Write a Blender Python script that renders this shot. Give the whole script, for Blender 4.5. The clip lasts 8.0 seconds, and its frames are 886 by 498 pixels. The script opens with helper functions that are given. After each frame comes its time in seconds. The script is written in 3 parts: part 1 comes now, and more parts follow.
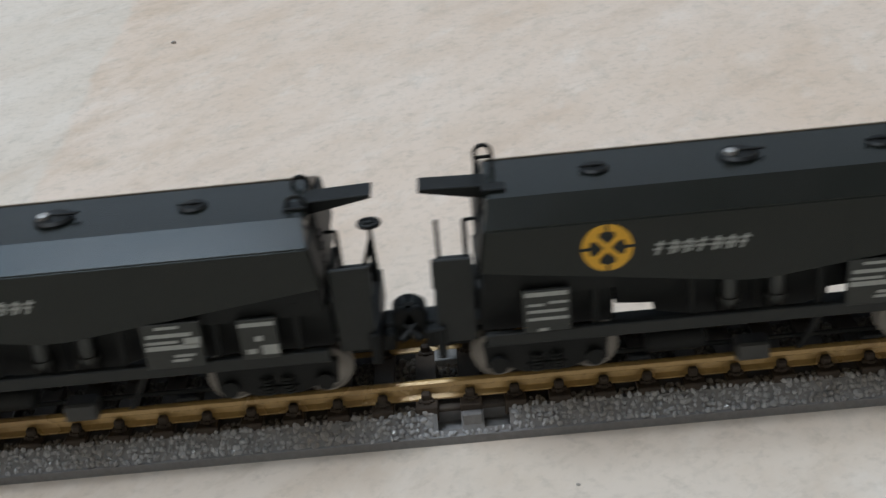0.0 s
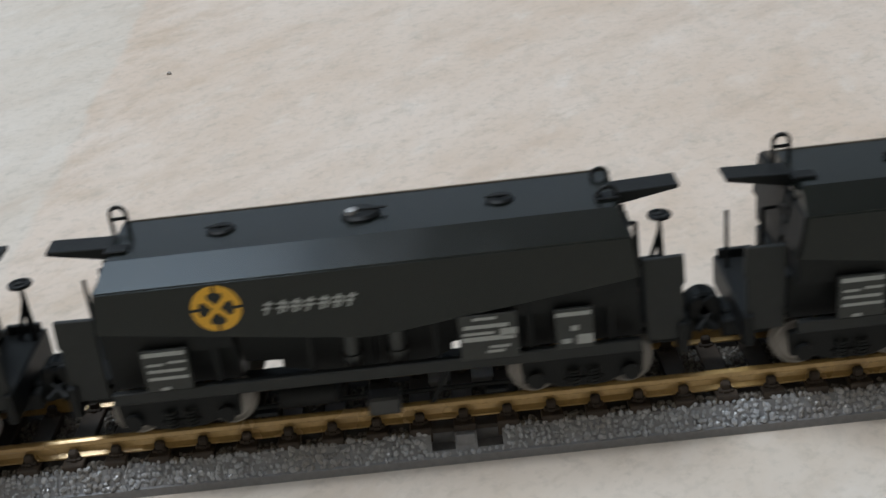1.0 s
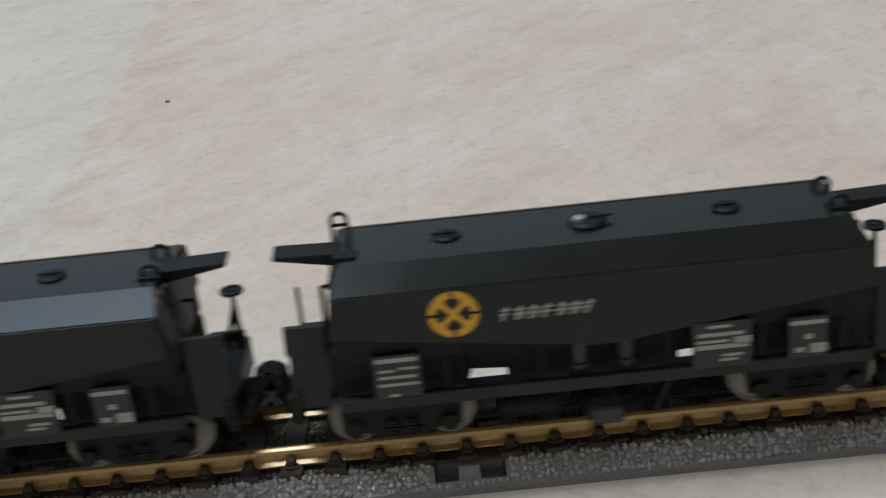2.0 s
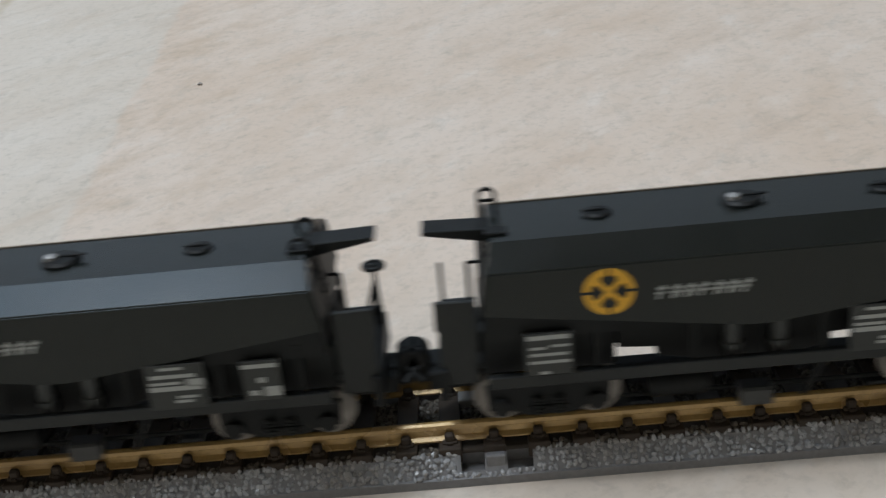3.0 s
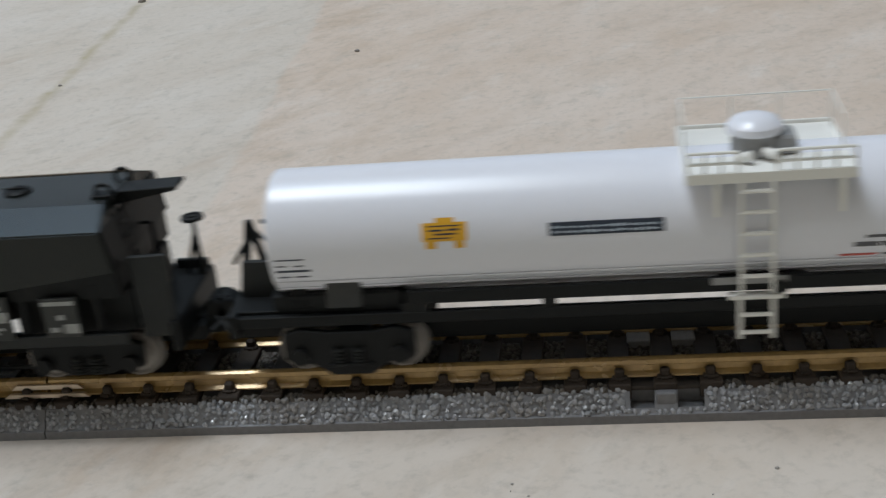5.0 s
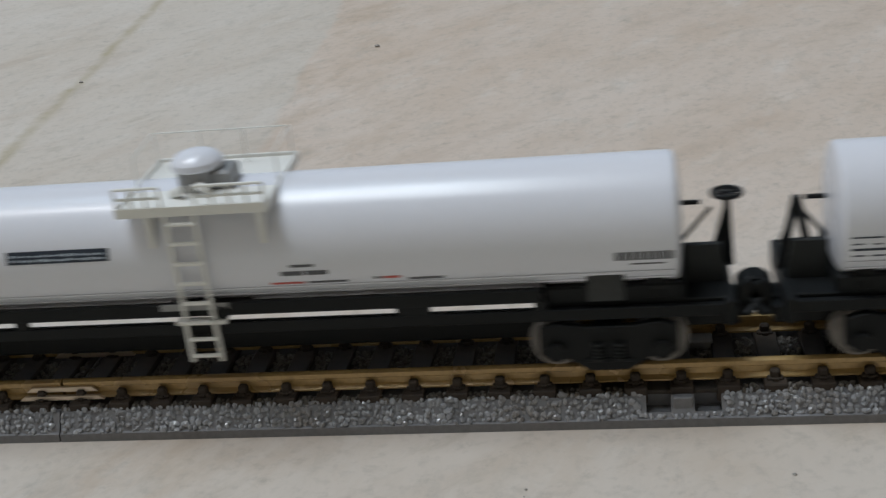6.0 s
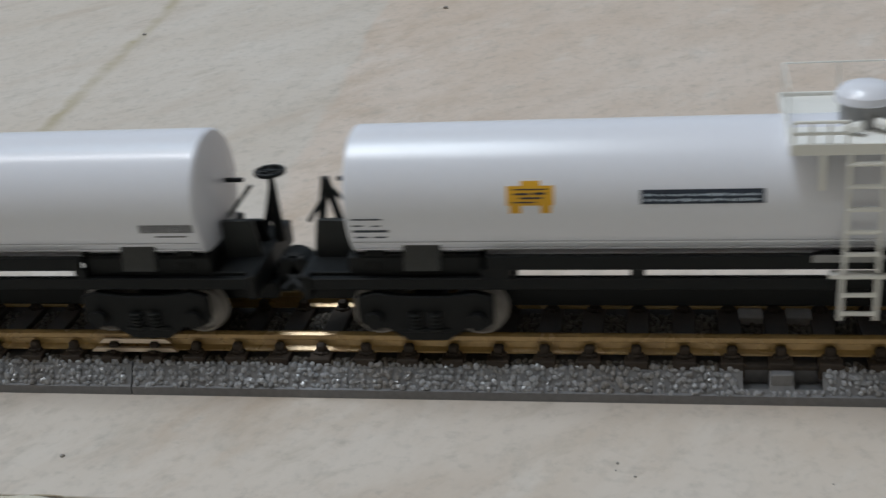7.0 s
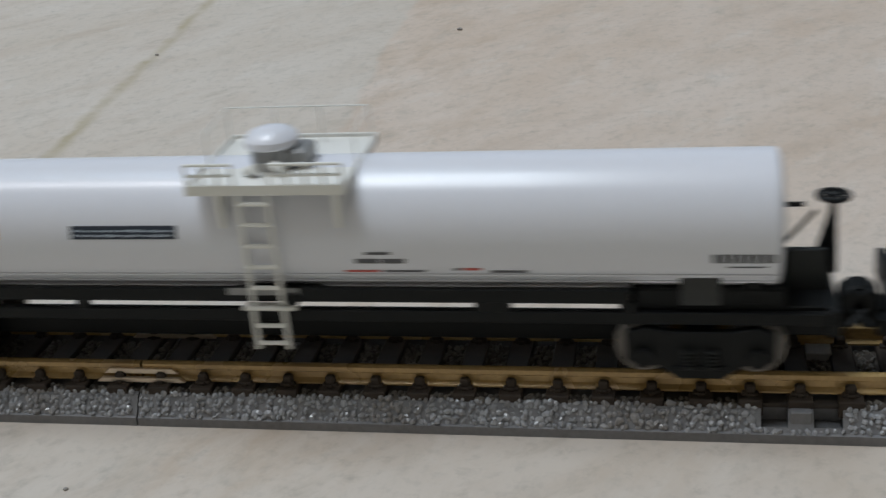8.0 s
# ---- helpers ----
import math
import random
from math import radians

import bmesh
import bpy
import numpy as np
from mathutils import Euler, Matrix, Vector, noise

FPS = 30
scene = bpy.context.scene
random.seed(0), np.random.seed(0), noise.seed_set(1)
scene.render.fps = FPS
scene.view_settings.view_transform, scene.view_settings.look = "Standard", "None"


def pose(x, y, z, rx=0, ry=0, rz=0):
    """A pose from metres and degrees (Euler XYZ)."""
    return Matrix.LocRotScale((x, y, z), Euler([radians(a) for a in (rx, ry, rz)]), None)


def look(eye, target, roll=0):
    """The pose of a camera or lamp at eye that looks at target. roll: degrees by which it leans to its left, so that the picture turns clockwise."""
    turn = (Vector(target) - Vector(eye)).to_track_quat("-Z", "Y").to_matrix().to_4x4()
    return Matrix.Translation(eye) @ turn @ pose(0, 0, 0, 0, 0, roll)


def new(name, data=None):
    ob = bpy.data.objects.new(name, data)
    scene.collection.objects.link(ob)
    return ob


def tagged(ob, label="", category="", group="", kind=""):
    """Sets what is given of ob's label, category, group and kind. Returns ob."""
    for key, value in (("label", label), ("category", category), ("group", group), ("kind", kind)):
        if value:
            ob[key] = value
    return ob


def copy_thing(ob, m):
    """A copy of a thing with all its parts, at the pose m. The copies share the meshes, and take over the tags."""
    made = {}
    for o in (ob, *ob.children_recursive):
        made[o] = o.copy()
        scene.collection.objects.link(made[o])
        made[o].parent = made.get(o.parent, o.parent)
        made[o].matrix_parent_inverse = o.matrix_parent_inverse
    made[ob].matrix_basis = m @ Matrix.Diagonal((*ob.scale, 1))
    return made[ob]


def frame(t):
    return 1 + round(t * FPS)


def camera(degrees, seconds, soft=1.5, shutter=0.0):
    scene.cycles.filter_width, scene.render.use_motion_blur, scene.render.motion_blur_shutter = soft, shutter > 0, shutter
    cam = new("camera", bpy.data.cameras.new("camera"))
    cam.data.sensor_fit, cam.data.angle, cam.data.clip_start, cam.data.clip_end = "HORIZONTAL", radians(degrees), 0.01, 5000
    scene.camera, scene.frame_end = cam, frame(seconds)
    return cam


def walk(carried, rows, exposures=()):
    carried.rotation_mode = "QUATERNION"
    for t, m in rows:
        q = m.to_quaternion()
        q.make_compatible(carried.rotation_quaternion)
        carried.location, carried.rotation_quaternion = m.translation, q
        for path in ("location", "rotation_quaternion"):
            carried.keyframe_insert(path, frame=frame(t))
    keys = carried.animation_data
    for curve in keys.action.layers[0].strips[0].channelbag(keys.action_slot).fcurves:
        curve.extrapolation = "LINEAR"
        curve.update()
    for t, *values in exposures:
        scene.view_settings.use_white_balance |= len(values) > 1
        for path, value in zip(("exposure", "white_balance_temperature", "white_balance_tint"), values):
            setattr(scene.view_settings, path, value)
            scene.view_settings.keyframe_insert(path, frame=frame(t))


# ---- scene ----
MM = 0.001
LENS = 39.28
# seconds; eye x, y, z in millimetres; yaw, pitch, roll in degrees; way of the train in millimetres
ROWS = [
    (0, 1.39, -117.56, 78.01, 1.38, -26.67, -5.99, 44.72),
    (0.5, 2.04, -118.05, 78.13, 0.99, -26.02, -6.14, 25.78),
    (1, 2.31, -119.31, 78.13, 1.22, -25.39, -6.74, 6.66),
    (1.5, 1.74, -119.95, 78.72, 0.77, -23.84, -6.70, -14.34),
    (2, 0.76, -119.11, 78.43, 0.55, -24.12, -6.07, -41.1),
    (2.2, 0.06, -118.36, 78.68, 1.04, -24.33, -6.03, -52.32),
    (3.3, 1.29, -118.05, 78.11, 2.33, -25.10, -6.05, -116.91),
    (3.5, -0.85, -118.51, 80.31, 1.24, -25.49, -5.92, -127.86),
    (4, -2.00, -121.31, 76.66, 3.56, -24.89, -5.87, -153.75),
    (4.5, -4.17, -120.01, 72.65, 6.47, -27.13, -6.90, -181.39),
    (5, -5.20, -121.58, 71.30, 8.33, -23.74, -6.06, -211.00),
    (5.2, -3.77, -119.94, 73.93, 8.90, -25.01, -6.71, -222.86),
    (6.3, -4.33, -119.92, 70.85, 9.87, -23.84, -6.49, -288.18),
    (6.5, -6.42, -118.60, 70.27, 9.42, -24.25, -5.78, -300.06),
    (7, -10.50, -116.78, 69.12, 11.63, -25.10, -5.30, -329.15),
    (7.5, -10.28, -114.20, 69.81, 13.44, -24.76, -5.75, -358.28),
    (8, -10.83, -113.96, 69.54, 12.21, -24.31, -5.16, -388.38),
]


def view(x, y, z, yaw, pitch, roll):
    a, b = radians(yaw), radians(pitch)
    eye = Vector((x, y, z)) * MM
    ahead = Vector((-math.sin(a) * math.cos(b), math.cos(a) * math.cos(b), math.sin(b)))
    return look(eye, eye + ahead, roll)


cam = camera(LENS, 8.0, soft=1.4, shutter=0.5)
EXPOSURES = [(0.0, -0.30), (1.2, -0.31), (2.0, -0.44), (2.6, -0.41), (3.5, -0.33), (4.5, -0.42), (5.2, -0.62), (6.3, -0.75), (8.0, -0.73)]
walk(cam, [(r[0], view(*r[1:7])) for r in ROWS], EXPOSURES)

# ---- world, light ----
world = bpy.data.worlds.new("sky")
scene.world = world
world.use_nodes = True
wn = world.node_tree.nodes
sky = wn.new("ShaderNodeTexSky")
sky.sky_type, sky.sun_disc = "NISHITA", False
sky.sun_elevation, sky.sun_rotation = radians(40), radians(150)
world.node_tree.links.new(sky.outputs[0], wn["Background"].inputs[0])
wn["Background"].inputs[1].default_value = 0.12


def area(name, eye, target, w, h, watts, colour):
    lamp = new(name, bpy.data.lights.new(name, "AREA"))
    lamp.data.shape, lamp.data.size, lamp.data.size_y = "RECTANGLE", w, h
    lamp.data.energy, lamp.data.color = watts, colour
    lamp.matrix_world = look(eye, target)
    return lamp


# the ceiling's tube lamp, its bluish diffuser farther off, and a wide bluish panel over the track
area("ceiling_tube_light", (-1.15, 0.06, 2.30), (-1.15, 0.06, 0.0), 1.1, 0.14, 21, (0.95, 0.96, 1.0))
area("ceiling_diffuser_light", (-0.95, 0.85, 2.33), (-0.95, 0.85, 0.0), 1.2, 0.9, 13.5, (0.55, 0.77, 1.0))
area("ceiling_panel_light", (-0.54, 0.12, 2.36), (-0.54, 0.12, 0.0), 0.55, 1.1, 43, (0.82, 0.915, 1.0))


# ---- materials ----
def material(name, colour, rough=0.5, metal=0.0, grain=900.0, vary=0.12, bump=0.15, stain=0.0, stain_colour=(0.3, 0.25, 0.2), stain_scale=60.0, gloss=0.5, island=0.0):
    m = bpy.data.materials.new(name)
    m.use_nodes = True
    nt = m.node_tree
    n, l = nt.nodes, nt.links
    b = n["Principled BSDF"]
    b.inputs["Metallic"].default_value = metal
    b.inputs["Specular IOR Level"].default_value = gloss
    tc = n.new("ShaderNodeTexCoord")
    fine = n.new("ShaderNodeTexNoise")
    fine.inputs["Scale"].default_value, fine.inputs["Detail"].default_value = grain, 5.0
    coarse = n.new("ShaderNodeTexNoise")
    coarse.inputs["Scale"].default_value, coarse.inputs["Detail"].default_value = stain_scale, 6.0
    for t in (fine, coarse):
        l.new(tc.outputs["Object"], t.inputs["Vector"])
    mix = n.new("ShaderNodeMix")
    mix.data_type = "RGBA"
    dark = tuple(c * (1 - vary) for c in colour)
    light = tuple(min(1, c * (1 + vary)) for c in colour)
    mix.inputs[6].default_value, mix.inputs[7].default_value = (*dark, 1), (*light, 1)
    l.new(fine.outputs[0], mix.inputs[0])
    last = mix.outputs[2]
    if island:
        geo = n.new("ShaderNodeNewGeometry")
        hsv = n.new("ShaderNodeHueSaturation")
        span = n.new("ShaderNodeMapRange")
        span.inputs[3].default_value, span.inputs[4].default_value = 1 - island, 1 + island
        l.new(geo.outputs["Random Per Island"], span.inputs[0])
        l.new(span.outputs[0], hsv.inputs["Value"])
        l.new(last, hsv.inputs["Color"])
        last = hsv.outputs[0]
    if stain:
        ramp = n.new("ShaderNodeMapRange")
        ramp.inputs[1].default_value, ramp.inputs[2].default_value = 0.5, 0.72
        ramp.inputs[4].default_value = stain
        l.new(coarse.outputs[0], ramp.inputs[0])
        over = n.new("ShaderNodeMix")
        over.data_type = "RGBA"
        over.inputs[7].default_value = (*stain_colour, 1)
        l.new(ramp.outputs[0], over.inputs[0])
        l.new(last, over.inputs[6])
        last = over.outputs[2]
    l.new(last, b.inputs["Base Color"])
    r = n.new("ShaderNodeMapRange")
    r.inputs[3].default_value, r.inputs[4].default_value = max(0.02, rough - 0.08), min(1, rough + 0.08)
    l.new(coarse.outputs[0], r.inputs[0])
    l.new(r.outputs[0], b.inputs["Roughness"])
    if bump:
        bm_ = n.new("ShaderNodeBump")
        bm_.inputs["Strength"].default_value, bm_.inputs["Distance"].default_value = bump, 0.00008
        l.new(fine.outputs[0], bm_.inputs["Height"])
        l.new(bm_.outputs[0], b.inputs["Normal"])
    return m


BLACK = material("black_paint", (0.0058, 0.0074, 0.0064), 0.22, gloss=0.36, grain=1500, vary=0.3, bump=0.1, stain=0.25, stain_colour=(0.016, 0.016, 0.015), stain_scale=150)
FRAME = material("black_plastic", (0.0078, 0.0088, 0.0094), 0.5, grain=1500, vary=0.3, bump=0.15, stain=0.3, stain_colour=(0.014, 0.014, 0.013), stain_scale=200, gloss=0.2)
GREY = material("grey_board", (0.035, 0.037, 0.037), 0.5, grain=1500, vary=0.3)
WHITE = material("white_tank_paint", (0.775, 0.785, 0.845), 0.25, grain=1200, vary=0.02, bump=0.05, stain=0.06, stain_colour=(0.6, 0.58, 0.55), stain_scale=50)
CREAM = material("cream_plastic", (0.82, 0.81, 0.77), 0.4, grain=1200, vary=0.03, bump=0.05)
STEEL = material("wheel_steel", (0.27, 0.25, 0.23), 0.45, metal=0.25, grain=2000, vary=0.2)
RAIL = material("nickel_rail", (0.41, 0.27, 0.10), 0.26, metal=0.28, gloss=0.9, grain=1500, vary=0.25, bump=0.1, stain=0.55, stain_colour=(0.2, 0.12, 0.05), stain_scale=120)
JOINER = material("bright_joiner", (0.62, 0.52, 0.40), 0.35, metal=0.7, grain=1500, vary=0.1)
TIE = material("brown_plastic_tie", (0.042, 0.031, 0.023), 0.6, grain=1200, vary=0.35, gloss=0.3, stain=0.4, stain_colour=(0.075, 0.06, 0.05), stain_scale=260)
EARTH = material("dull_brown_ballast", (0.125, 0.11, 0.092), 0.45, grain=1500, vary=0.4, bump=0.25, stain=0.5, stain_colour=(0.05, 0.04, 0.032), stain_scale=140, gloss=0.4, island=0.3)
BED = material("grey_plastic_bed", (0.19, 0.192, 0.20), 0.5, grain=1500, vary=0.25, bump=0.3)
STONE = material("grey_plastic_ballast", (0.33, 0.34, 0.355), 0.26, grain=1500, vary=0.3, bump=0.2, stain=0.65, stain_colour=(0.16, 0.13, 0.098), stain_scale=90, gloss=0.6, island=0.2)
YELLOW = material("yellow_print", (0.72, 0.38, 0.02), 0.45, grain=1500, vary=0.08)
PRINT = material("white_print", (0.33, 0.34, 0.335), 0.5, grain=2500, vary=0.25)
NAVY = material("dark_print", (0.02, 0.03, 0.05), 0.5, grain=2500, vary=0.2)
RED = material("red_print", (0.5, 0.08, 0.06), 0.5, grain=2500, vary=0.2)
SILL = material("dark_grey_plastic", (0.013, 0.0148, 0.0152), 0.5, grain=1500, vary=0.3, bump=0.12, stain=0.4, stain_colour=(0.028, 0.029, 0.028), stain_scale=200, gloss=0.35)
BOARD = material("dark_grey_board_plastic", (0.021, 0.023, 0.022), 0.5, grain=1500, vary=0.3, bump=0.12)
# pale colour that stands for a grazing highlight
EDGE_GLINT = material("pale_edge_glint", (0.42, 0.36, 0.30), 0.5, grain=900, vary=0.4)
WEB = material("dark_brown_web", (0.06, 0.05, 0.042), 0.7, grain=1200, vary=0.35, gloss=0.2)
PALE = material("pale_print", (0.45, 0.52, 0.60), 0.5, grain=2500, vary=0.2)
DARKGREY = material("grey_print", (0.10, 0.10, 0.11), 0.5, grain=2500, vary=0.3)
# bare metal grey; on dome and foot board it stands for shade
GREY_METAL_SHADE = material("grey_metal_and_shade", (0.3, 0.3, 0.3), 0.45, metal=0.3, grain=1500, vary=0.2)
WALL = material("beige_wall_paint", (0.61, 0.56, 0.51), 0.8, grain=300, vary=0.03)
# tint picked for warm bounce on the tanks' lower half
WALL_WARM_BOUNCE = material("cream_bounce_wall", (0.74, 0.645, 0.55), 0.8, grain=300, vary=0.03)
# tint picked for the cool reflection on the hopper roofs
WALL_COOL_REFLECTOR = material("pale_blue_grey_reflector", (0.60, 0.67, 0.76), 0.8, grain=300, vary=0.03)
CEILING = material("white_ceiling_paint", (0.62, 0.60, 0.57), 0.85, grain=300, vary=0.03)


def floor_material(name, a, b):
    """Beige stone: a paler slab beyond a seam, a yellowish crack, brown blotches and slanting smears."""
    m = bpy.data.materials.new(name)
    m.use_nodes = True
    n, l = m.node_tree.nodes, m.node_tree.links
    p = n["Principled BSDF"]
    tc = n.new("ShaderNodeTexCoord")
    sep = n.new("ShaderNodeSeparateXYZ")
    l.new(tc.outputs["Object"], sep.inputs[0])

    def cloud(scale, detail=5.0, rough=0.55, turn=0.0, stretch=1.0):
        mp = n.new("ShaderNodeMapping")
        mp.vector_type = "TEXTURE"
        mp.inputs["Rotation"].default_value = (0, 0, radians(turn))
        mp.inputs["Scale"].default_value = (stretch, 1.0, 1.0)
        t = n.new("ShaderNodeTexNoise")
        t.inputs["Scale"].default_value, t.inputs["Detail"].default_value, t.inputs["Roughness"].default_value = scale, detail, rough
        l.new(tc.outputs["Object"], mp.inputs["Vector"])
        l.new(mp.outputs[0], t.inputs["Vector"])
        return t.outputs[0]

    def span(value, lo, hi, out0=0.0, out1=1.0):
        r = n.new("ShaderNodeMapRange")
        for k, v in ((1, lo), (2, hi), (3, out0), (4, out1)):
            r.inputs[k].default_value = v
        l.new(value, r.inputs[0])
        return r.outputs[0]

    def calc(op, u, v, w=None):
        q = n.new("ShaderNodeMath")
        q.operation = op
        for k, x in enumerate((u, v, w)):
            if isinstance(x, float):
                q.inputs[k].default_value = x
            elif x is not None:
                l.new(x, q.inputs[k])
        return q.outputs[0]

    def lay(under, factor, colour):
        q = n.new("ShaderNodeMix")
        q.data_type = "RGBA"
        l.new(factor, q.inputs[0])
        for k, x in ((6, under), (7, colour)):
            if isinstance(x, tuple):
                q.inputs[k].default_value = (*x, 1)
            else:
                l.new(x, q.inputs[k])
        return q.outputs[2]

    x, y = sep.outputs[0], sep.outputs[1]
    fine = cloud(620, 5)
    wob = cloud(60, 6, 0.65)
    way = calc("MULTIPLY_ADD", wob, 0.007, calc("MULTIPLY_ADD", y, 0.066, x))
    col = lay(a, span(cloud(26, 8, 0.62, 60, 1.9), 0.36, 0.64), b)
    # cooler slab beyond the seam, and the cooler front strip
    slab = span(way, -0.0620, -0.0604, 1.0, 0.0)
    front = span(y, 0.0, 0.05, 0.85, 0.0)
    cool = n.new("ShaderNodeHueSaturation")
    cool.inputs["Saturation"].default_value, cool.inputs["Value"].default_value, cool.inputs["Hue"].default_value = 0.74, 0.97, 0.512
    l.new(col, cool.inputs["Color"])
    col = lay(col, calc("MAXIMUM", slab, front), cool.outputs[0])
    # brown blotches, thickest just beside the seam
    near = calc("MULTIPLY", span(way, -0.062, -0.0600), span(way, -0.056, -0.030, 1.0, 0.22))
    blot = calc("MULTIPLY", span(cloud(85, 7, 0.68, 62, 1.7), 0.47, 0.64), calc("ADD", calc("MULTIPLY", near, 0.34), 0.10))
    col = lay(col, blot, (0.40, 0.29, 0.19))
    # slanting pinkish smears and thin scuffs
    col = lay(col, span(cloud(70, 6, 0.6, 48, 3.2), 0.55, 0.70, 0.0, 0.36), (0.43, 0.335, 0.26))
    col = lay(col, span(cloud(210, 6, 0.65, 40, 2.4), 0.56, 0.72, 0.0, 0.34), (0.33, 0.285, 0.22))
    col = lay(col, span(cloud(130, 6, 0.65, 66, 1.8), 0.56, 0.70, 0.0, 0.30), (0.70, 0.67, 0.63))
    # grey speckle and dirt
    col = lay(col, span(cloud(330, 6, 0.7), 0.55, 0.74, 0.0, 0.36), (0.26, 0.24, 0.205))
    col = lay(col, span(fine, 0.52, 0.75, 0.0, 0.25), (0.28, 0.26, 0.23))
    col = lay(col, span(cloud(150, 7, 0.7, 88, 1.9), 0.54, 0.70, 0.0, 0.30), (0.36, 0.335, 0.29))
    # a yellowish crack
    off = calc("ABSOLUTE", calc("ADD", calc("MULTIPLY_ADD", wob, 0.006, calc("MULTIPLY_ADD", y, 0.10, x)), 0.1104), 0.0)
    crack = calc("MULTIPLY", span(off, 0.0004, 0.0022, 1.0, 0.0), span(cloud(120, 3), 0.35, 0.65, 0.18, 0.62))
    col = lay(col, crack, (0.36, 0.30, 0.17))
    l.new(col, p.inputs["Base Color"])
    p.inputs["Roughness"].default_value = 0.65
    p.inputs["Specular IOR Level"].default_value = 0.2
    bp = n.new("ShaderNodeBump")
    bp.inputs["Strength"].default_value, bp.inputs["Distance"].default_value = 0.12, 0.0002
    l.new(fine, bp.inputs["Height"])
    l.new(bp.outputs[0], p.inputs["Normal"])
    return m


TILE_PINK = floor_material("beige_stone_tile", (0.640, 0.552, 0.482), (0.592, 0.486, 0.402))


def grout_material():
    m = bpy.data.materials.new("rough_yellowish_stone")
    m.use_nodes = True
    n, l = m.node_tree.nodes, m.node_tree.links
    p = n["Principled BSDF"]
    tc = n.new("ShaderNodeTexCoord")
    a, b = n.new("ShaderNodeTexNoise"), n.new("ShaderNodeTexNoise")
    a.inputs["Scale"].default_value, a.inputs["Detail"].default_value, a.inputs["Roughness"].default_value = 210, 7, 0.7
    b.inputs["Scale"].default_value, b.inputs["Detail"].default_value = 800, 3
    r = n.new("ShaderNodeValToRGB")
    r.color_ramp.elements[0].position, r.color_ramp.elements[0].color = 0.33, (0.24, 0.19, 0.11, 1)
    r.color_ramp.elements[1].position, r.color_ramp.elements[1].color = 0.60, (0.60, 0.575, 0.50, 1)
    e = r.color_ramp.elements.new(0.43)
    e.color = (0.54, 0.505, 0.41, 1)
    l.new(tc.outputs["Object"], a.inputs["Vector"])
    l.new(tc.outputs["Object"], b.inputs["Vector"])
    l.new(a.outputs[0], r.inputs[0])
    l.new(r.outputs[0], p.inputs["Base Color"])
    p.inputs["Roughness"].default_value = 0.7
    k = n.new("ShaderNodeBump")
    k.inputs["Strength"].default_value, k.inputs["Distance"].default_value = 0.3, 0.0003
    l.new(b.outputs[0], k.inputs["Height"])
    l.new(k.outputs[0], p.inputs["Normal"])
    return m


TILE_FRONT = grout_material()
DIRT = material("brown_joint_dirt", (0.36, 0.305, 0.215), 0.85, grain=1500, vary=0.5)
CRUMB = material("dark_dirt", (0.29, 0.27, 0.245), 0.8, grain=2000, vary=0.4)


# ---- mesh helpers (millimetres in, metres out) ----
def cast(bm, name):
    bmesh.ops.scale(bm, vec=(MM, MM, MM), verts=bm.verts)
    bmesh.ops.recalc_face_normals(bm, faces=bm.faces)
    me = bpy.data.meshes.new(name)
    bm.to_mesh(me)
    bm.free()
    return me


def part(name, bm, mat, parent=None, label="", smooth=False, at=None):
    me = cast(bm, name)
    me.materials.append(mat)
    if smooth:
        me.polygons.foreach_set("use_smooth", [True] * len(me.polygons))
        me.set_sharp_from_angle(angle=radians(32))
    ob = new(name, me)
    ob.parent = parent
    if at:
        ob.location = Vector(at) * MM
    if label:
        tagged(ob, label)
    return ob


def bevel(bm, w, seg=1):
    if w:
        bmesh.ops.bevel(bm, geom=[e for e in bm.edges if e.is_manifold and e.calc_face_angle(0) > 0.5], offset=w, segments=seg, affect="EDGES", clamp_overlap=True)
    return bm


def box(x0, x1, y0, y1, z0, z1, w=0.0, bm=None):
    b = bmesh.new()
    bmesh.ops.create_cube(b, size=1)
    for v in b.verts:
        v.co = Vector(((x0 + x1) / 2 + v.co.x * (x1 - x0), (y0 + y1) / 2 + v.co.y * (y1 - y0), (z0 + z1) / 2 + v.co.z * (z1 - z0)))
    bevel(b, w)
    return join(bm, b)


def join(bm, b):
    if bm is None:
        return b
    me = bpy.data.meshes.new("tmp")
    b.to_mesh(me)
    b.free()
    bm.from_mesh(me)
    bpy.data.meshes.remove(me)
    return bm


def rod(a, b, r, n=10, r2=None, bm=None):
    """A round bar from a to b."""
    a, b = Vector(a), Vector(b)
    c = bmesh.new()
    bmesh.ops.create_cone(c, cap_ends=True, segments=n, radius1=r, radius2=r if r2 is None else r2, depth=(b - a).length)
    m = Matrix.Translation((a + b) / 2) @ (b - a).to_track_quat("Z", "Y").to_matrix().to_4x4()
    bmesh.ops.transform(c, matrix=m, verts=c.verts)
    return join(bm, c)


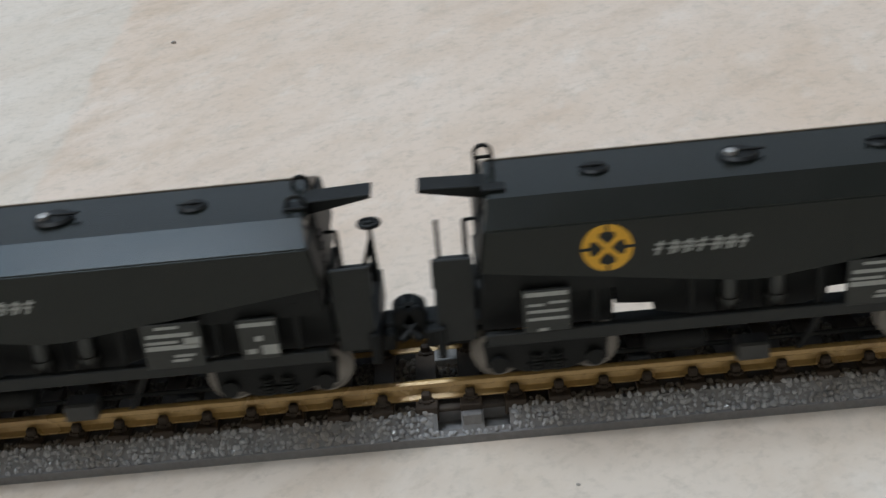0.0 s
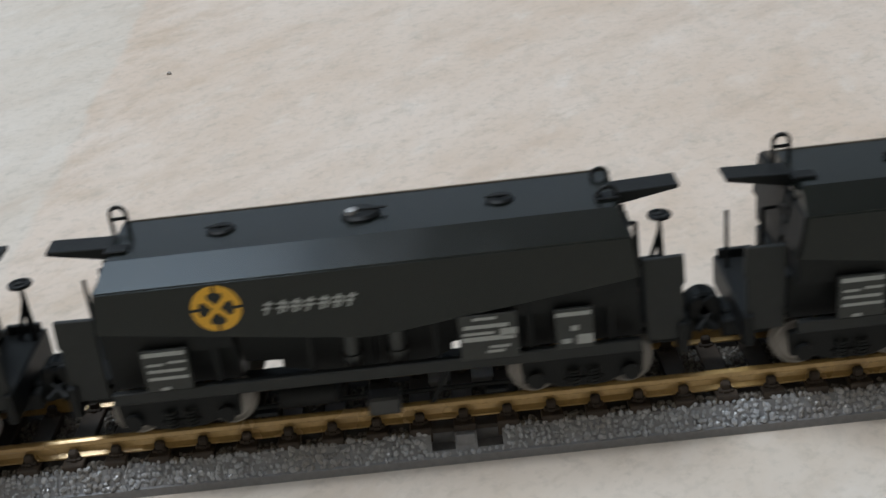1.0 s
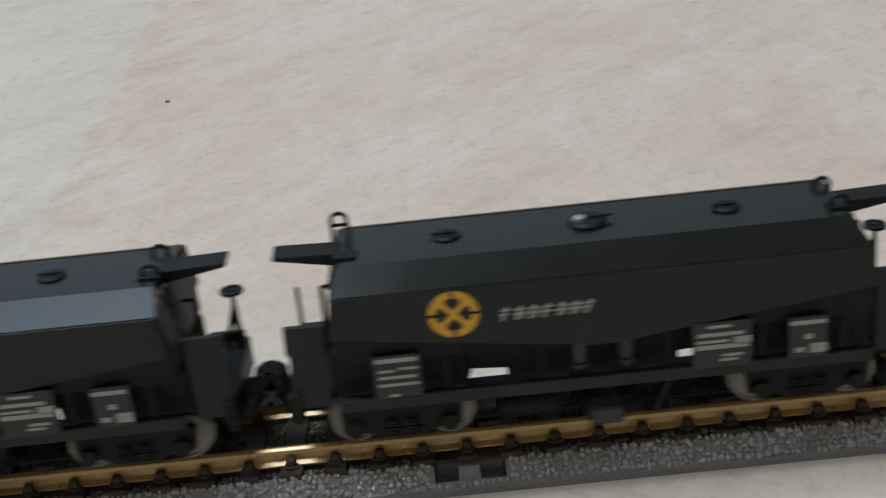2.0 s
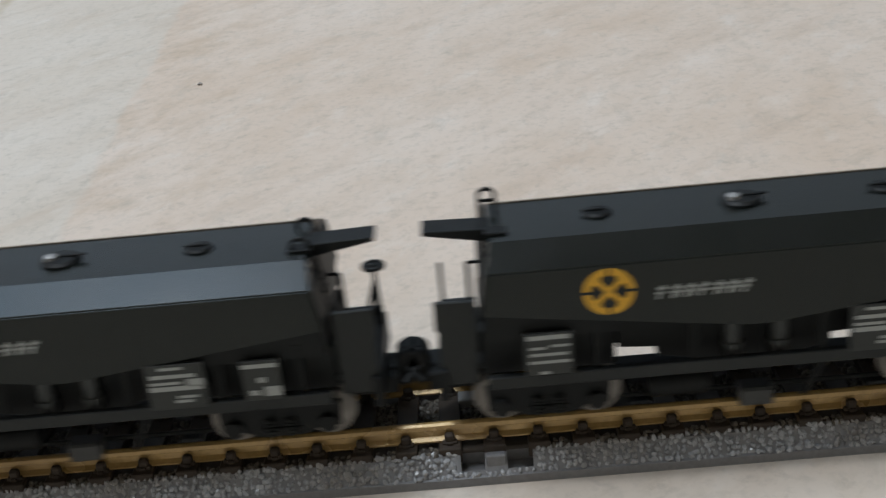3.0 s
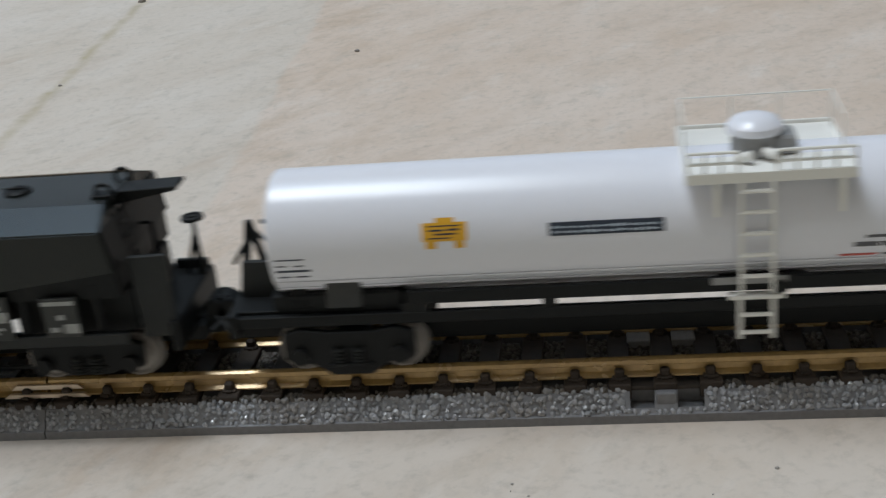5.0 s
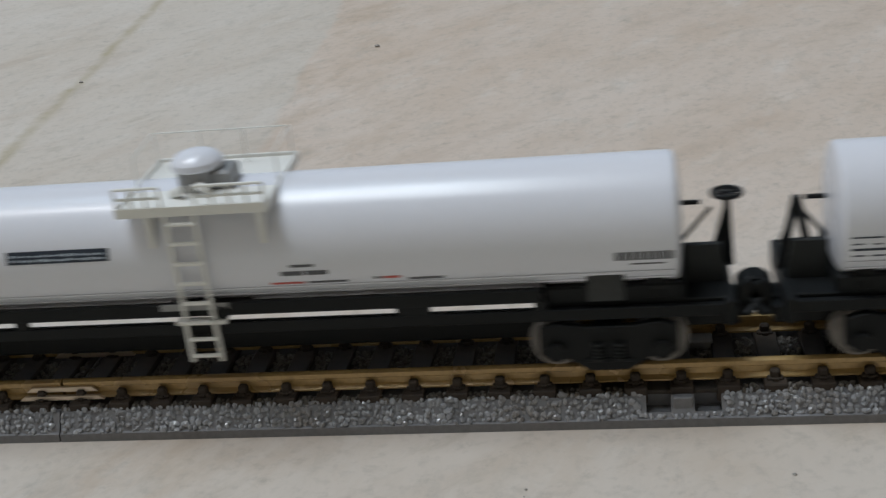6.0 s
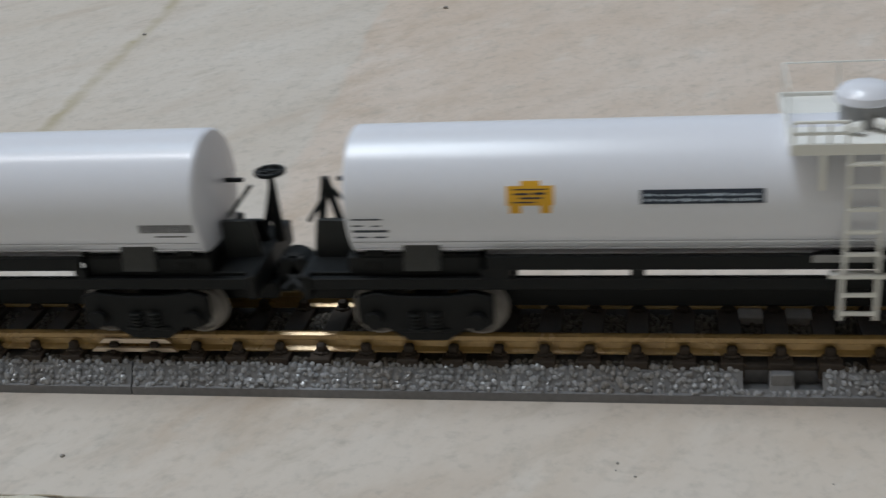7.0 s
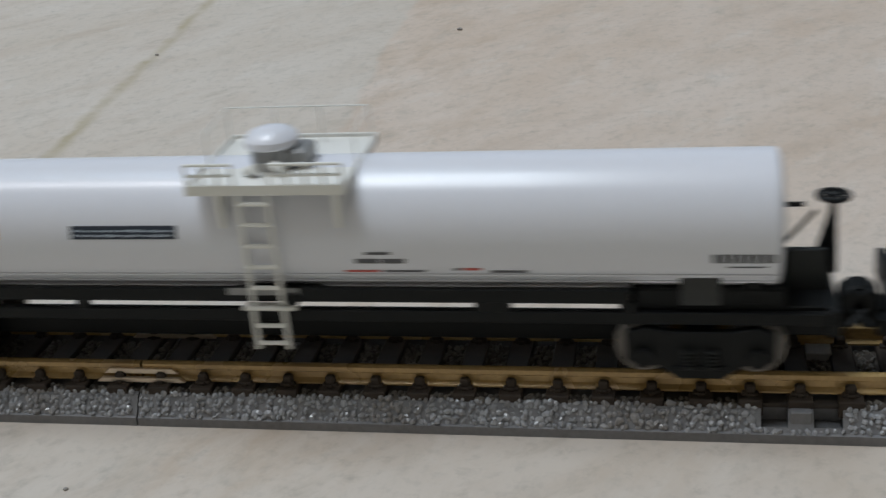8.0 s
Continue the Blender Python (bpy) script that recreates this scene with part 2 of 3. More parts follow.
def prism(outline, axis, lo, hi, w=0.0, bm=None):
    """An outline of (u, v) drawn out along an axis: x -> (y, z), y -> (x, z), z -> (x, y)."""
    b = bmesh.new()
    put = {"x": lambda u, v, s: (s, u, v), "y": lambda u, v, s: (u, s, v), "z": lambda u, v, s: (u, v, s)}[axis]
    lowr = [b.verts.new(put(u, v, lo)) for u, v in outline]
    high = [b.verts.new(put(u, v, hi)) for u, v in outline]
    b.faces.new(lowr)
    b.faces.new(high)
    for i in range(len(outline)):
        j = (i + 1) % len(outline)
        b.faces.new((lowr[i], lowr[j], high[j], high[i]))
    bmesh.ops.recalc_face_normals(b, faces=b.faces)
    bevel(b, w)
    return join(bm, b)


def lathe(profile, axis="z", n=24, bm=None, centre=(0, 0, 0)):
    """A profile of (radius, height) turned round an axis."""
    b = bmesh.new()
    rings = []
    put = {"z": lambda r, h, c, s: (r * c, r * s, h), "y": lambda r, h, c, s: (r * c, h, r * s), "x": lambda r, h, c, s: (h, r * c, r * s)}[axis]
    for r, h in profile:
        if r < 1e-6:
            rings.append([b.verts.new(put(0, h, 0, 0))])
        else:
            rings.append([b.verts.new(put(r, h, math.cos(2 * math.pi * k / n), math.sin(2 * math.pi * k / n))) for k in range(n)])
    for p, q in zip(rings, rings[1:]):
        for k in range(n):
            m = (k + 1) % n
            face = [p[k % len(p)], p[m % len(p)], q[m % len(q)], q[k % len(q)]]
            face = [v for i, v in enumerate(face) if v not in face[:i]]
            if len(face) > 2:
                b.faces.new(face)
    for ring in (rings[0], rings[-1]):
        if len(ring) > 2:
            b.faces.new(ring)
    bmesh.ops.translate(b, verts=b.verts, vec=centre)
    return join(bm, b)


def torus(centre, axis, R, r, n=20, m=8, bm=None, arc=1.0):
    b = bmesh.new()
    put = {"z": lambda u, v, h: (u, v, h), "y": lambda u, v, h: (u, h, v), "x": lambda u, v, h: (h, u, v)}[axis]
    rings = []
    for i in range(n if arc == 1 else n + 1):
        a = 2 * math.pi * arc * i / n
        rings.append([b.verts.new(Vector(put((R + r * math.cos(2 * math.pi * k / m)) * math.cos(a), (R + r * math.cos(2 * math.pi * k / m)) * math.sin(a), r * math.sin(2 * math.pi * k / m))) + Vector(centre)) for k in range(m)])
    for i in range(n):
        p, q = rings[i], rings[(i + 1) % len(rings)]
        for k in range(m):
            b.faces.new((p[k], p[(k + 1) % m], q[(k + 1) % m], q[k]))
    return join(bm, b)


def thing(name, label, category, group="", at=(0, 0, 0)):
    ob = new(name)
    ob.empty_display_size = 0.005
    ob.location = Vector(at) * MM
    return tagged(ob, label, category, group)

# ---- the room ----
RAIL_TOP = 5.9


def structure(name, bm, mat, label=""):
    ob = part(name, bm, mat)
    tagged(ob, label, "", "", "structure")
    return ob


def rough_sheet(x0, x1, y0, y1, z, step, height, scale, edge):
    """An uneven sheet; towards its edge at y1 it swells and breaks up."""
    b = bmesh.new()
    nx, ny = int((x1 - x0) / step), int((y1 - y0) / step)
    grid = []
    for j in range(ny + 1):
        row = []
        for i in range(nx + 1):
            x, y = x0 + (x1 - x0) * i / nx, y0 + (y1 - y0) * j / ny
            h = noise.fractal(Vector((x * scale, y * scale, 0)), 1.0, 2.0, 4) * height
            wob = edge * noise.noise(Vector((x * 0.35, 7.3, 0))) if j == ny else 0
            row.append(b.verts.new((x, y + wob, z + h - (0.5 if j in (0, ny) else 0))))
        grid.append(row)
    for j in range(ny):
        for i in range(nx):
            b.faces.new((grid[j][i], grid[j][i + 1], grid[j + 1][i + 1], grid[j + 1][i]))
    return b


def shard(r, rng, squash=0.6):
    b = bmesh.new()
    bmesh.ops.create_icosphere(b, subdivisions=1, radius=r)
    for v in b.verts:
        v.co = Vector((v.co.x * rng.uniform(0.6, 1.3), v.co.y * rng.uniform(0.6, 1.2), v.co.z * squash))
    return b


def floor_tiles():
    fl = structure("floor", box(-2300, 2300, -2300, 2400, -60, -4), TILE_FRONT, "rough yellowish stone floor under a large tile")
    part("tile", box(-1500, 1500, -26.95, 1300, -4, 0, 0.1), TILE_PINK, fl, "large smooth beige stone tile with smeared veins")
    part("border", box(-1500, 1500, -1500, -27.2, -4, -1.2), TILE_FRONT, fl, "rough yellowish stone border")
    part("rough_border", rough_sheet(-130, 90, -62, -26.6, -0.03, 0.6, 0.26, 0.3, 0.5), TILE_FRONT, fl, "rough pitted yellowish stone border")


floor_tiles()


def joint_dirt():
    """Broken dark dirt along the joint between tile and border, and in the border's pits."""
    rng = random.Random(12)
    b = None
    for k in range(110):
        x = rng.uniform(-95, 60)
        far = k % 3 == 0
        y = -27.0 + rng.uniform(-0.12, 0.12) if not far else -27.6 - rng.expovariate(0.35)
        c = shard(1.0, rng, 0.5)
        w, d = (rng.uniform(0.4, 1.6), rng.uniform(0.08, 0.18)) if not far else (rng.uniform(0.15, 0.7), rng.uniform(0.12, 0.4))
        bmesh.ops.scale(c, vec=(w, d, 0.14), verts=c.verts)
        bmesh.ops.translate(c, vec=(x, y, 0.02 if not far else 0.05), verts=c.verts)
        b = join(b, c)
    o = part("joint_dirt", b, DIRT)
    tagged(o, "broken dark brown dirt along the tile's joint", "dirt", "", "stuff")
# unseen walls, tinted for the warm light they bounce; the south one most
structure("wall_south", box(-2400, 2400, -2400, -2300, 0, 2400), WALL_WARM_BOUNCE, "unseen plain wall, beige to bounce warm light")
structure("wall_east", box(2300, 2400, -2300, 2400, 0, 2400), WALL, "unseen plain wall, beige to bounce warm light")
structure("wall_west", box(-2400, -2300, -2300, 2400, 0, 2400), WALL, "unseen plain wall, beige to bounce warm light")
# unseen wall, tinted cool because the dark roofs mirror it
structure("wall_north", box(-2400, 2400, 2400, 2500, 0, 2400), WALL_COOL_REFLECTOR, "unseen plain wall, tinted pale blue-grey for cool reflections")
structure("ceiling", box(-2400, 2400, -2400, 2500, 2400, 2500), CEILING, "plain white painted ceiling")


joint_dirt()


def crumbs():
    rng = random.Random(4)
    for x, y, r in ((-135.8, 224.8, 1.3), (-60.1, 152.2, 0.7), (-126.7, 139.6, 0.5), (-15.8, -19.2, 0.18), (-14.1, -21.3, 0.15), (10.0, -17.5, 0.22), (-15.9, -20.4, 0.1), (3.5, -21.6, 0.12), (-71.5, -20.5, 0.3), (-20, 62, 0.3), (38, 25, 0.25)):
        c = part("crumb", shard(r, rng), CRUMB, at=(x, y, r * 0.3))
        tagged(c, "tiny dark crumb of dirt on the tile", "crumb", "crumbs on the tile")


crumbs()


# ---- track ----
TIE_PITCH = 4.75
JOINT = -68.75


def stones(spots, rng, name):
    """Many small angular stones in one mesh, from (x, y, z, size)."""
    base = bmesh.new()
    bmesh.ops.create_icosphere(base, subdivisions=1, radius=1)
    vs = np.array([v.co[:] for v in base.verts])
    fs = [[v.index for v in f.verts] for f in base.faces]
    base.free()
    verts, faces = [], []
    for x, y, z, r in spots:
        turn = np.array(Euler((rng.uniform(0, 6), rng.uniform(0, 6), rng.uniform(0, 6))).to_matrix())
        sc = np.array([rng.uniform(0.75, 1.25), rng.uniform(0.7, 1.15), rng.uniform(0.55, 0.9)]) * r
        p = (vs * sc * np.array([[rng.uniform(0.85, 1.15)] for _ in vs])) @ turn.T + (x, y, z)
        o = len(verts)
        verts += (p * MM).tolist()
        faces += [[o + i for i in f] for f in fs]
    me = bpy.data.meshes.new(name)
    me.from_pydata(verts, [], faces)
    return me


def track():
    half = 8.74
    full = [(-half, 0), (-half, 1.0), (-8.4, 1.08), (-7.2, 3.0), (7.2, 3.0), (8.4, 1.08), (half, 1.0), (half, 0)]
    cut = [(-half, 0), (-half, 1.0), (-8.4, 1.08), (-8.1, 1.5), (-7.9, 1.0), (-5.9, 1.0), (-5.9, 3.0), (5.9, 3.0), (5.9, 1.0), (7.9, 1.0), (8.1, 1.5), (8.4, 1.08), (half, 1.0), (half, 0)]
    rail = [(-0.82, 3.9), (-0.82, 4.08), (-0.3, 4.4), (-0.3, 5.05), (-0.46, 5.2), (-0.46, 5.72), (-0.16, 5.9), (0.16, 5.9), (0.46, 5.72), (0.46, 5.2), (0.3, 5.05), (0.3, 4.4), (0.82, 4.08), (0.82, 3.9)]
    tie = cast(box(-1.2, 1.2, -7.15, 7.15, 2.0, 3.85, 0.12), "tie")
    tie.materials.append(TIE)
    clip = box(-0.85, 0.85, -0.55, 0.55, 3.3, 4.15, 0.14)
    clip = box(-0.52, 0.52, -0.42, 0.42, 3.9, 4.95, 0.2, bm=clip)
    clip = box(-0.34, 0.34, -0.8, -0.5, 3.5, 4.2, 0.08, bm=clip)
    clip = cast(clip, "rail_clip")
    clip.materials.append(TIE)
    for x0, x1 in ((JOINT + 0.09, 140.0), (-280.0, JOINT - 0.09)):
        c = (x0 + x1) / 2
        tr = thing("track_section", "model railway track with brown ties on grey ballast", "model track", "track sections", (c, 0, 0))
        rng = random.Random(int(c))
        cuts = [x0, x1] if x1 < 0 else [x0, -3.75, -1.2, 1.2, 3.95, x1]
        bed = None
        for i, (a, b) in enumerate(zip(cuts, cuts[1:])):
            bed = prism(cut if i in (1, 3) else full, "x", a - c, b - c, bm=bed)
        part("ballast_bed", bed, BED, tr)
        part("tie_web", box(x0 - c + 0.1, x1 - c - 0.1, -6.55, 6.55, 2.7, 3.2, 0.1), WEB, tr, "dark brown moulded web between ties")
        for y in (-4.92, 4.92):
            part("rail", prism([(y + u, v) for u, v in rail], "x", x0 - c + 0.06, x1 - c - 0.06), RAIL, tr, "brownish nickel silver rail")
        ks = range(math.ceil((x0 + 1.0) / TIE_PITCH), math.floor((x1 - 1.0) / TIE_PITCH) + 1)
        ties = [TIE_PITCH * k + (0.0 if k in (-1, 0, 1) else rng.uniform(-0.12, 0.12)) for k in ks]
        for x in ties:
            t = new("tie", tie)
            t.parent, t.location = tr, Vector((x - c, 0, 0)) * MM
            for y in (-5.72, -4.1, 4.1, 5.72):
                q = new("rail_clip", clip)
                q.parent, q.location = t, Vector((0, y, 0)) * MM
        spots, inner = [], []
        lo, hi = max(x0, -125), min(x1, 95)
        n = int((hi - lo) / 0.64)
        for i in range(n):
            x = lo + 0.3 + (hi - lo - 0.6) * i / n
            notch = -3.9 < x < 4.1
            for side in (-1, 1):
                for j in range(5):
                    f = j / 4
                    y, z = 8.30 - 1.25 * f, 1.20 + 1.86 * f
                    if notch and f > 0.2:
                        continue
                    spots.append((x - c + rng.uniform(-0.25, 0.25), side * (y + rng.uniform(-0.16, 0.16)), z + rng.uniform(-0.18, 0.16), rng.uniform(0.30, 0.50)))
            near = min(abs(x - q) for q in ties)
            if near > 1.15:
                for y in np.arange(-6.8, 6.9, 0.62):
                    if 4.2 < abs(y) < 5.8 or (notch and abs(y) > 5.6):
                        continue
                    inner.append((x - c + rng.uniform(-0.25, 0.25), y + rng.uniform(-0.2, 0.2), 3.14 + rng.uniform(-0.12, 0.08), rng.uniform(0.34, 0.48)))
        for group, mat, text in ((spots, STONE, "glossy grey moulded ballast stones"), (inner, EARTH, "dull brown ballast stones between the ties")):
            me = stones(group, rng, "ballast")
            me.materials.append(mat)
            st = new("ballast", me)
            st.parent = tr
            tagged(st, text, kind="stuff")
        if x1 > 0:
            part("tie_end", box(-1.05 - c, 1.05 - c, -7.95, -6.5, 1.0, 3.1, 0.12), BED, tr, "grey moulded tie end")
            for x in (-2.45, 2.5):
                part("feeder_contact", box(x - 1.3 - c, x + 1.3 - c, 1.9, 4.1, 2.6, 4.1, 0.1), GREY_METAL_SHADE, tr, "pale grey pad between the ties")
    for y in (-4.92, 4.92):
        j = thing("rail_joiner", "tan metal rail joiner clasping the rail foot", "rail joiner", "rail joiners", (JOINT, y, 0))
        for s in (-1, 1):
            part("flange", prism([(-5.1, 3.9), (-4.4, 4.4), (4.4, 4.4), (5.1, 3.9)], "y", s * 1.05 - 0.25, s * 1.05 + 0.25, 0.05), JOINER, j)
            part("rib", prism([(-4.3, 4.7), (-3.6, 5.3), (3.6, 5.3), (4.3, 4.7)], "y", s * 0.6 - 0.2, s * 0.6 + 0.2, 0.05), JOINER, j)
        part("base_plate", box(-4.6, 4.6, -1.1, 1.1, 3.86, 3.9), JOINER, j)


track()


# ---- wagon parts ----
def wheelset(parent, x):
    b = None
    for s in (-1, 1):
        prof = [(0, 3.75), (2.2, 3.75), (2.9, 3.85), (2.9, 4.2), (2.72, 4.35), (2.66, 5.15), (2.45, 5.2), (2.2, 4.95), (1.0, 4.85), (0.8, 5.25), (0, 5.25)]
        b = lathe([(r, s * h) for r, h in prof], "y", 28, bm=b)
    b = rod((0, -6.2, 0), (0, 6.2, 0), 0.55, 12, bm=b)
    return part("wheelset", b, STEEL, parent, "dull grey metal wheels on an axle", smooth=True, at=(x, 0, 2.7))


def bogie(w, x, base, belly):
    """A two-axle truck; belly: how far its side frames hang down in the middle."""
    bg = part("bogie", box(-1.6, 1.6, -5.6, 5.6, 2.6, 4.9, 0.2, bm=box(-base - 1.5, base + 1.5, -1.2, 1.2, 3.2, 4.4, 0.15)), FRAME, w, at=(x, 0, 0))
    for s in (-1, 1):
        y = s * 6.5
        if belly:
            out = [(-base - 1.7, 5.2), (-base - 1.7, 2.2), (-base - 0.6, 1.5), (-base + 1.2, 1.6), (-3.2, 0.9), (-2.2, 0.15), (2.2, 0.15), (3.2, 0.9), (base - 1.2, 1.6), (base + 0.6, 1.5), (base + 1.7, 2.2), (base + 1.7, 5.2), (base - 0.2, 5.7), (2.6, 5.3), (-2.6, 5.3), (-base + 0.2, 5.7)]
        else:
            out = [(-base - 1.5, 4.8), (-base - 1.3, 2.0), (-base + 1.0, 1.9), (-2.4, 1.2), (2.4, 1.2), (base - 1.0, 1.9), (base + 1.3, 2.0), (base + 1.5, 4.8), (base - 0.6, 5.2), (2.4, 5.3), (-2.4, 5.3), (-base + 0.6, 5.2)]
        fr = part("side_frame", prism(out, "y", y - 0.45, y + 0.45, 0.12), FRAME, bg)
        for q in (-1, 1):
            part("axle_box", lathe([(0, 0), (0.95, 0), (0.95, 0.55), (0.6, 0.8), (0, 0.8)], "y", 14, centre=(q * base, y + s * 0.40 if s > 0 else y - 1.2, 2.7)), FRAME, fr)
            spring = None
            for k in range(5):
                spring = torus((q * 1.05, y + s * 0.62, 1.75 + 0.42 * k), "z", 0.55, 0.14, 12, 6, bm=spring)
            part("spring", spring, SILL, fr)
        part("brake_beam", box(-base + 2.9, base - 2.9, y - 0.7, y + 0.7, 2.0 if not belly else 1.2, 2.4 if not belly else 1.7, 0.1), FRAME, fr)
    wheelset(bg, -base)
    wheelset(bg, base)
    return bg


def coupler(w, s, x):
    """The hook-and-loop coupling at one end."""
    b = box(*sorted((s * (x - 5.5), s * (x - 0.6))), -1.1, 1.1, 4.2, 5.7, 0.2)
    b = prism([(s * (x - 1.6), 3.6), (s * (x - 1.6), 7.2), (s * (x - 0.6), 7.9), (s * (x + 0.4), 7.4), (s * (x + 1.1), 6.0), (s * (x + 0.9), 5.0), (s * (x + 0.2), 4.6), (s * (x + 0.2), 3.6)], "y", -1.5, 1.5, 0.25, bm=b)
    b = box(*sorted((s * (x + 0.2), s * (x + 1.2))), 0.2, 1.4, 5.0, 6.6, 0.2, bm=b)
    b = box(*sorted((s * (x - 8.0), s * (x - 1.4))), -2.8, 2.8, 3.4, 5.4, 0.2, bm=b)
    b = lathe([(0, -1.3), (1.5, -1.3), (1.75, -1.0), (1.75, 1.0), (1.5, 1.3), (0, 1.3)], "y", 18, bm=b, centre=(s * (x + 0.1), 0.2, 6.3))
    b = rod((s * (x - 0.8), -2.6, 4.4), (s * (x + 0.9), -1.2, 5.6), 0.4, 8, bm=b)
    return part("coupler", b, FRAME, w, "chunky black plastic coupling hook")


def hand_wheel(parent, x, y, z0, z1, s, R=1.35, thick=0.28):
    post = part("brake_post", rod((x, y, z0), (x, y, z1), thick * 1.7, 10, thick * 0.8), FRAME, parent)
    b = torus((x, y, z1), "z", R - 0.25, 0.27, 24, 8)
    b = rod((x, y, z1 - 0.25), (x, y, z1 + 0.25), 0.4, 10, bm=b)
    for k in range(4):
        a = math.pi * k / 4 + 0.3
        b = rod((x - (R - 0.3) * math.cos(a), y - (R - 0.3) * math.sin(a), z1), (x + (R - 0.3) * math.cos(a), y + (R - 0.3) * math.sin(a), z1), 0.16, 6, bm=b)
    part("brake_wheel", b, FRAME, post, "black spoked brake hand wheel", smooth=True)
    legs = rod((x + s * 0.2, y, z0 + 0.5), (x, y, z1 - 1.6), thick, 6)
    legs = rod((x - s * 1.6, y, z0 + 0.5), (x, y, z1 - 1.8), thick, 6, bm=legs)
    part("brace", legs, FRAME, post)


def bars(parent, rows, y, mat, name="lettering", dy=0.05, slant=0.0):
    """Rows of (x0, x1, z0, z1) as thin raised bars on a side at y."""
    b = None
    for x0, x1, z0, z1 in rows:
        b = prism([(x0, z0), (x1, z0), (x1 + slant, z1), (x0 + slant, z1)], "y", y - dy, y + 0.02, bm=b)
    return part(name, b, mat, parent)


def hopper_wagon():
    w = thing("hopper_wagon", "black model cement hopper wagon with round yellow emblem", "model wagon", "hopper wagons")
    b = bmesh.new()

    def ring(x):
        return [b.verts.new(q) for q in ((x * 26.2, -5.0, 21.2), (x * 26.8, -9.15, 19.6), (x * 27.5, -9.15, 15.0), (x * 27.5, 9.15, 15.0), (x * 26.8, 9.15, 19.6), (x * 26.2, 5.0, 21.2))]

    l, r = ring(-1), ring(1)
    low = [[b.verts.new((q, s * 9.15, 11.6)) for q in (-1.2, 1.2)] for s in (-1, 1)]
    b.faces.new((l[0], l[1], r[1], r[0]))
    b.faces.new((l[1], l[2], low[0][0], low[0][1], r[2], r[1]))
    b.faces.new((l[4], l[3], low[1][0], low[1][1], r[3], r[4]))
    b.faces.new((l[5], l[4], r[4], r[5]))
    b.faces.new((l[0], r[0], r[5], l[5]))
    b.faces.new(l)
    b.faces.new(r)
    b.faces.new((l[2], l[3], low[1][0], low[0][0]))
    b.faces.new((low[0][0], low[1][0], low[1][1], low[0][1]))
    b.faces.new((r[2], r[3], low[1][1], low[0][1]))
    bmesh.ops.recalc_face_normals(b, faces=b.faces)
    body = part("body", bevel(b, 0.14, 2), BLACK, w, "satin black hopper body")
    # pale strip paints the glint of the far roof edge
    part("roof_edge", box(-26.0, 26.0, 4.9, 5.1, 21.15, 21.36, 0.05), EDGE_GLINT, body, "thin pale strip for the glint along the roof edge")
    for x in (-9.0, 9.0):
        part("weld_seam", box(x - 0.06, x + 0.06, -9.19, -9.1, 13.2, 19.5), BLACK, body)
    # sloping outlets under the body
    for s in (-1, 1):
        near = 9.9 if s < 0 else 8.0
        o = prism([(0, 11.9), (s * 14.3, 13.4), (s * 13.9, 8.5), (s * near, 8.2), (s * near, 7.2), (s * 5.0, 6.3), (0, 6.3)], "y", -6.0, 6.0, 0.12)
        part("outlet", o, FRAME, w)
        for y in (-6.9, 6.9):
            part("outlet_pipe", rod((s * 2.4, y, 6.2), (s * 2.4, y, 11.6), 0.85, 14, bm=rod((s * 2.4, y, 8.2), (s * 2.4, y, 8.8), 1.1, 14)), GREY, w, smooth=True)
        part("bolster", box(*sorted((s * 14.2, s * 28.0)), -6.4, 6.4, 6.8, 12.0, 0.2), FRAME, w)
        part("slope_sheet", prism([(s * 14.2, 11.8), (s * 14.2, 13.2), (s * 27.4, 14.9), (s * 27.4, 11.8)], "y", -8.4, 8.4), FRAME, w)
        part("side_sill", box(-27.5, 27.5, s * 8.5 - 0.45, s * 8.5 + 0.45, 6.4, 7.8, 0.12), SILL, w)
        for x in (-16.2, -6.5, 6.5, 16.2, 24.5):
            part("stay", box(x - 0.3, x + 0.3, s * 8.2 - 0.25, s * 8.2 + 0.25, 7.7, 13.4, 0.08), FRAME, w)
    part("centre_sill", box(-32.5, 32.5, -1.3, 1.3, 6.3, 8.0, 0.15), FRAME, w)
    part("lower_sill", box(-16.5, 16.5, -1.3, 1.3, 1.8, 3.3, 0.15), FRAME, w)
    part("brake_box", box(-1.6, 1.9, -7.4, -5.0, 0.9, 3.0, 0.25), GREY, w, "grey brake box under the frame")
    part("air_tank", lathe([(0, -11.0), (1.2, -11.0), (1.5, -10.6), (1.5, -5.0), (1.2, -4.6), (0, -4.6)], "x", 18, centre=(0, -5.4, 3.6)), FRAME, w, smooth=True)
    part("pull_rod", rod((-14, -4.2, 1.6), (14, -4.2, 1.6), 0.28, 8), FRAME, w)
    part("brake_lever", prism([(5.0, 1.2), (5.6, 1.2), (8.0, 5.6), (7.2, 5.6)], "y", -6.2, -5.8), FRAME, w)
    for y in (-1, 1):
        part("step", box(*sorted((y * 11.0, y * 13.2)), -8.8, -7.8, 3.2, 3.6, 0.1), FRAME, w)
    # emblem, lettering and boards
    e = part("emblem", lathe([(0, 0.0), (2.55, 0.0), (2.55, 0.06), (0, 0.06)], "y", 40, centre=(-14.9, -9.21, 16.7)), YELLOW, w, "round yellow emblem with dark openings")
    for k in range(4):
        a = math.pi / 2 * k
        shape = ((0.45, 0.0), (1.2, 0.78), (1.62, 0.74), (1.8, 0.16), (2.58, 0.14), (2.58, -0.14), (1.8, -0.16), (1.62, -0.74), (1.2, -0.78))
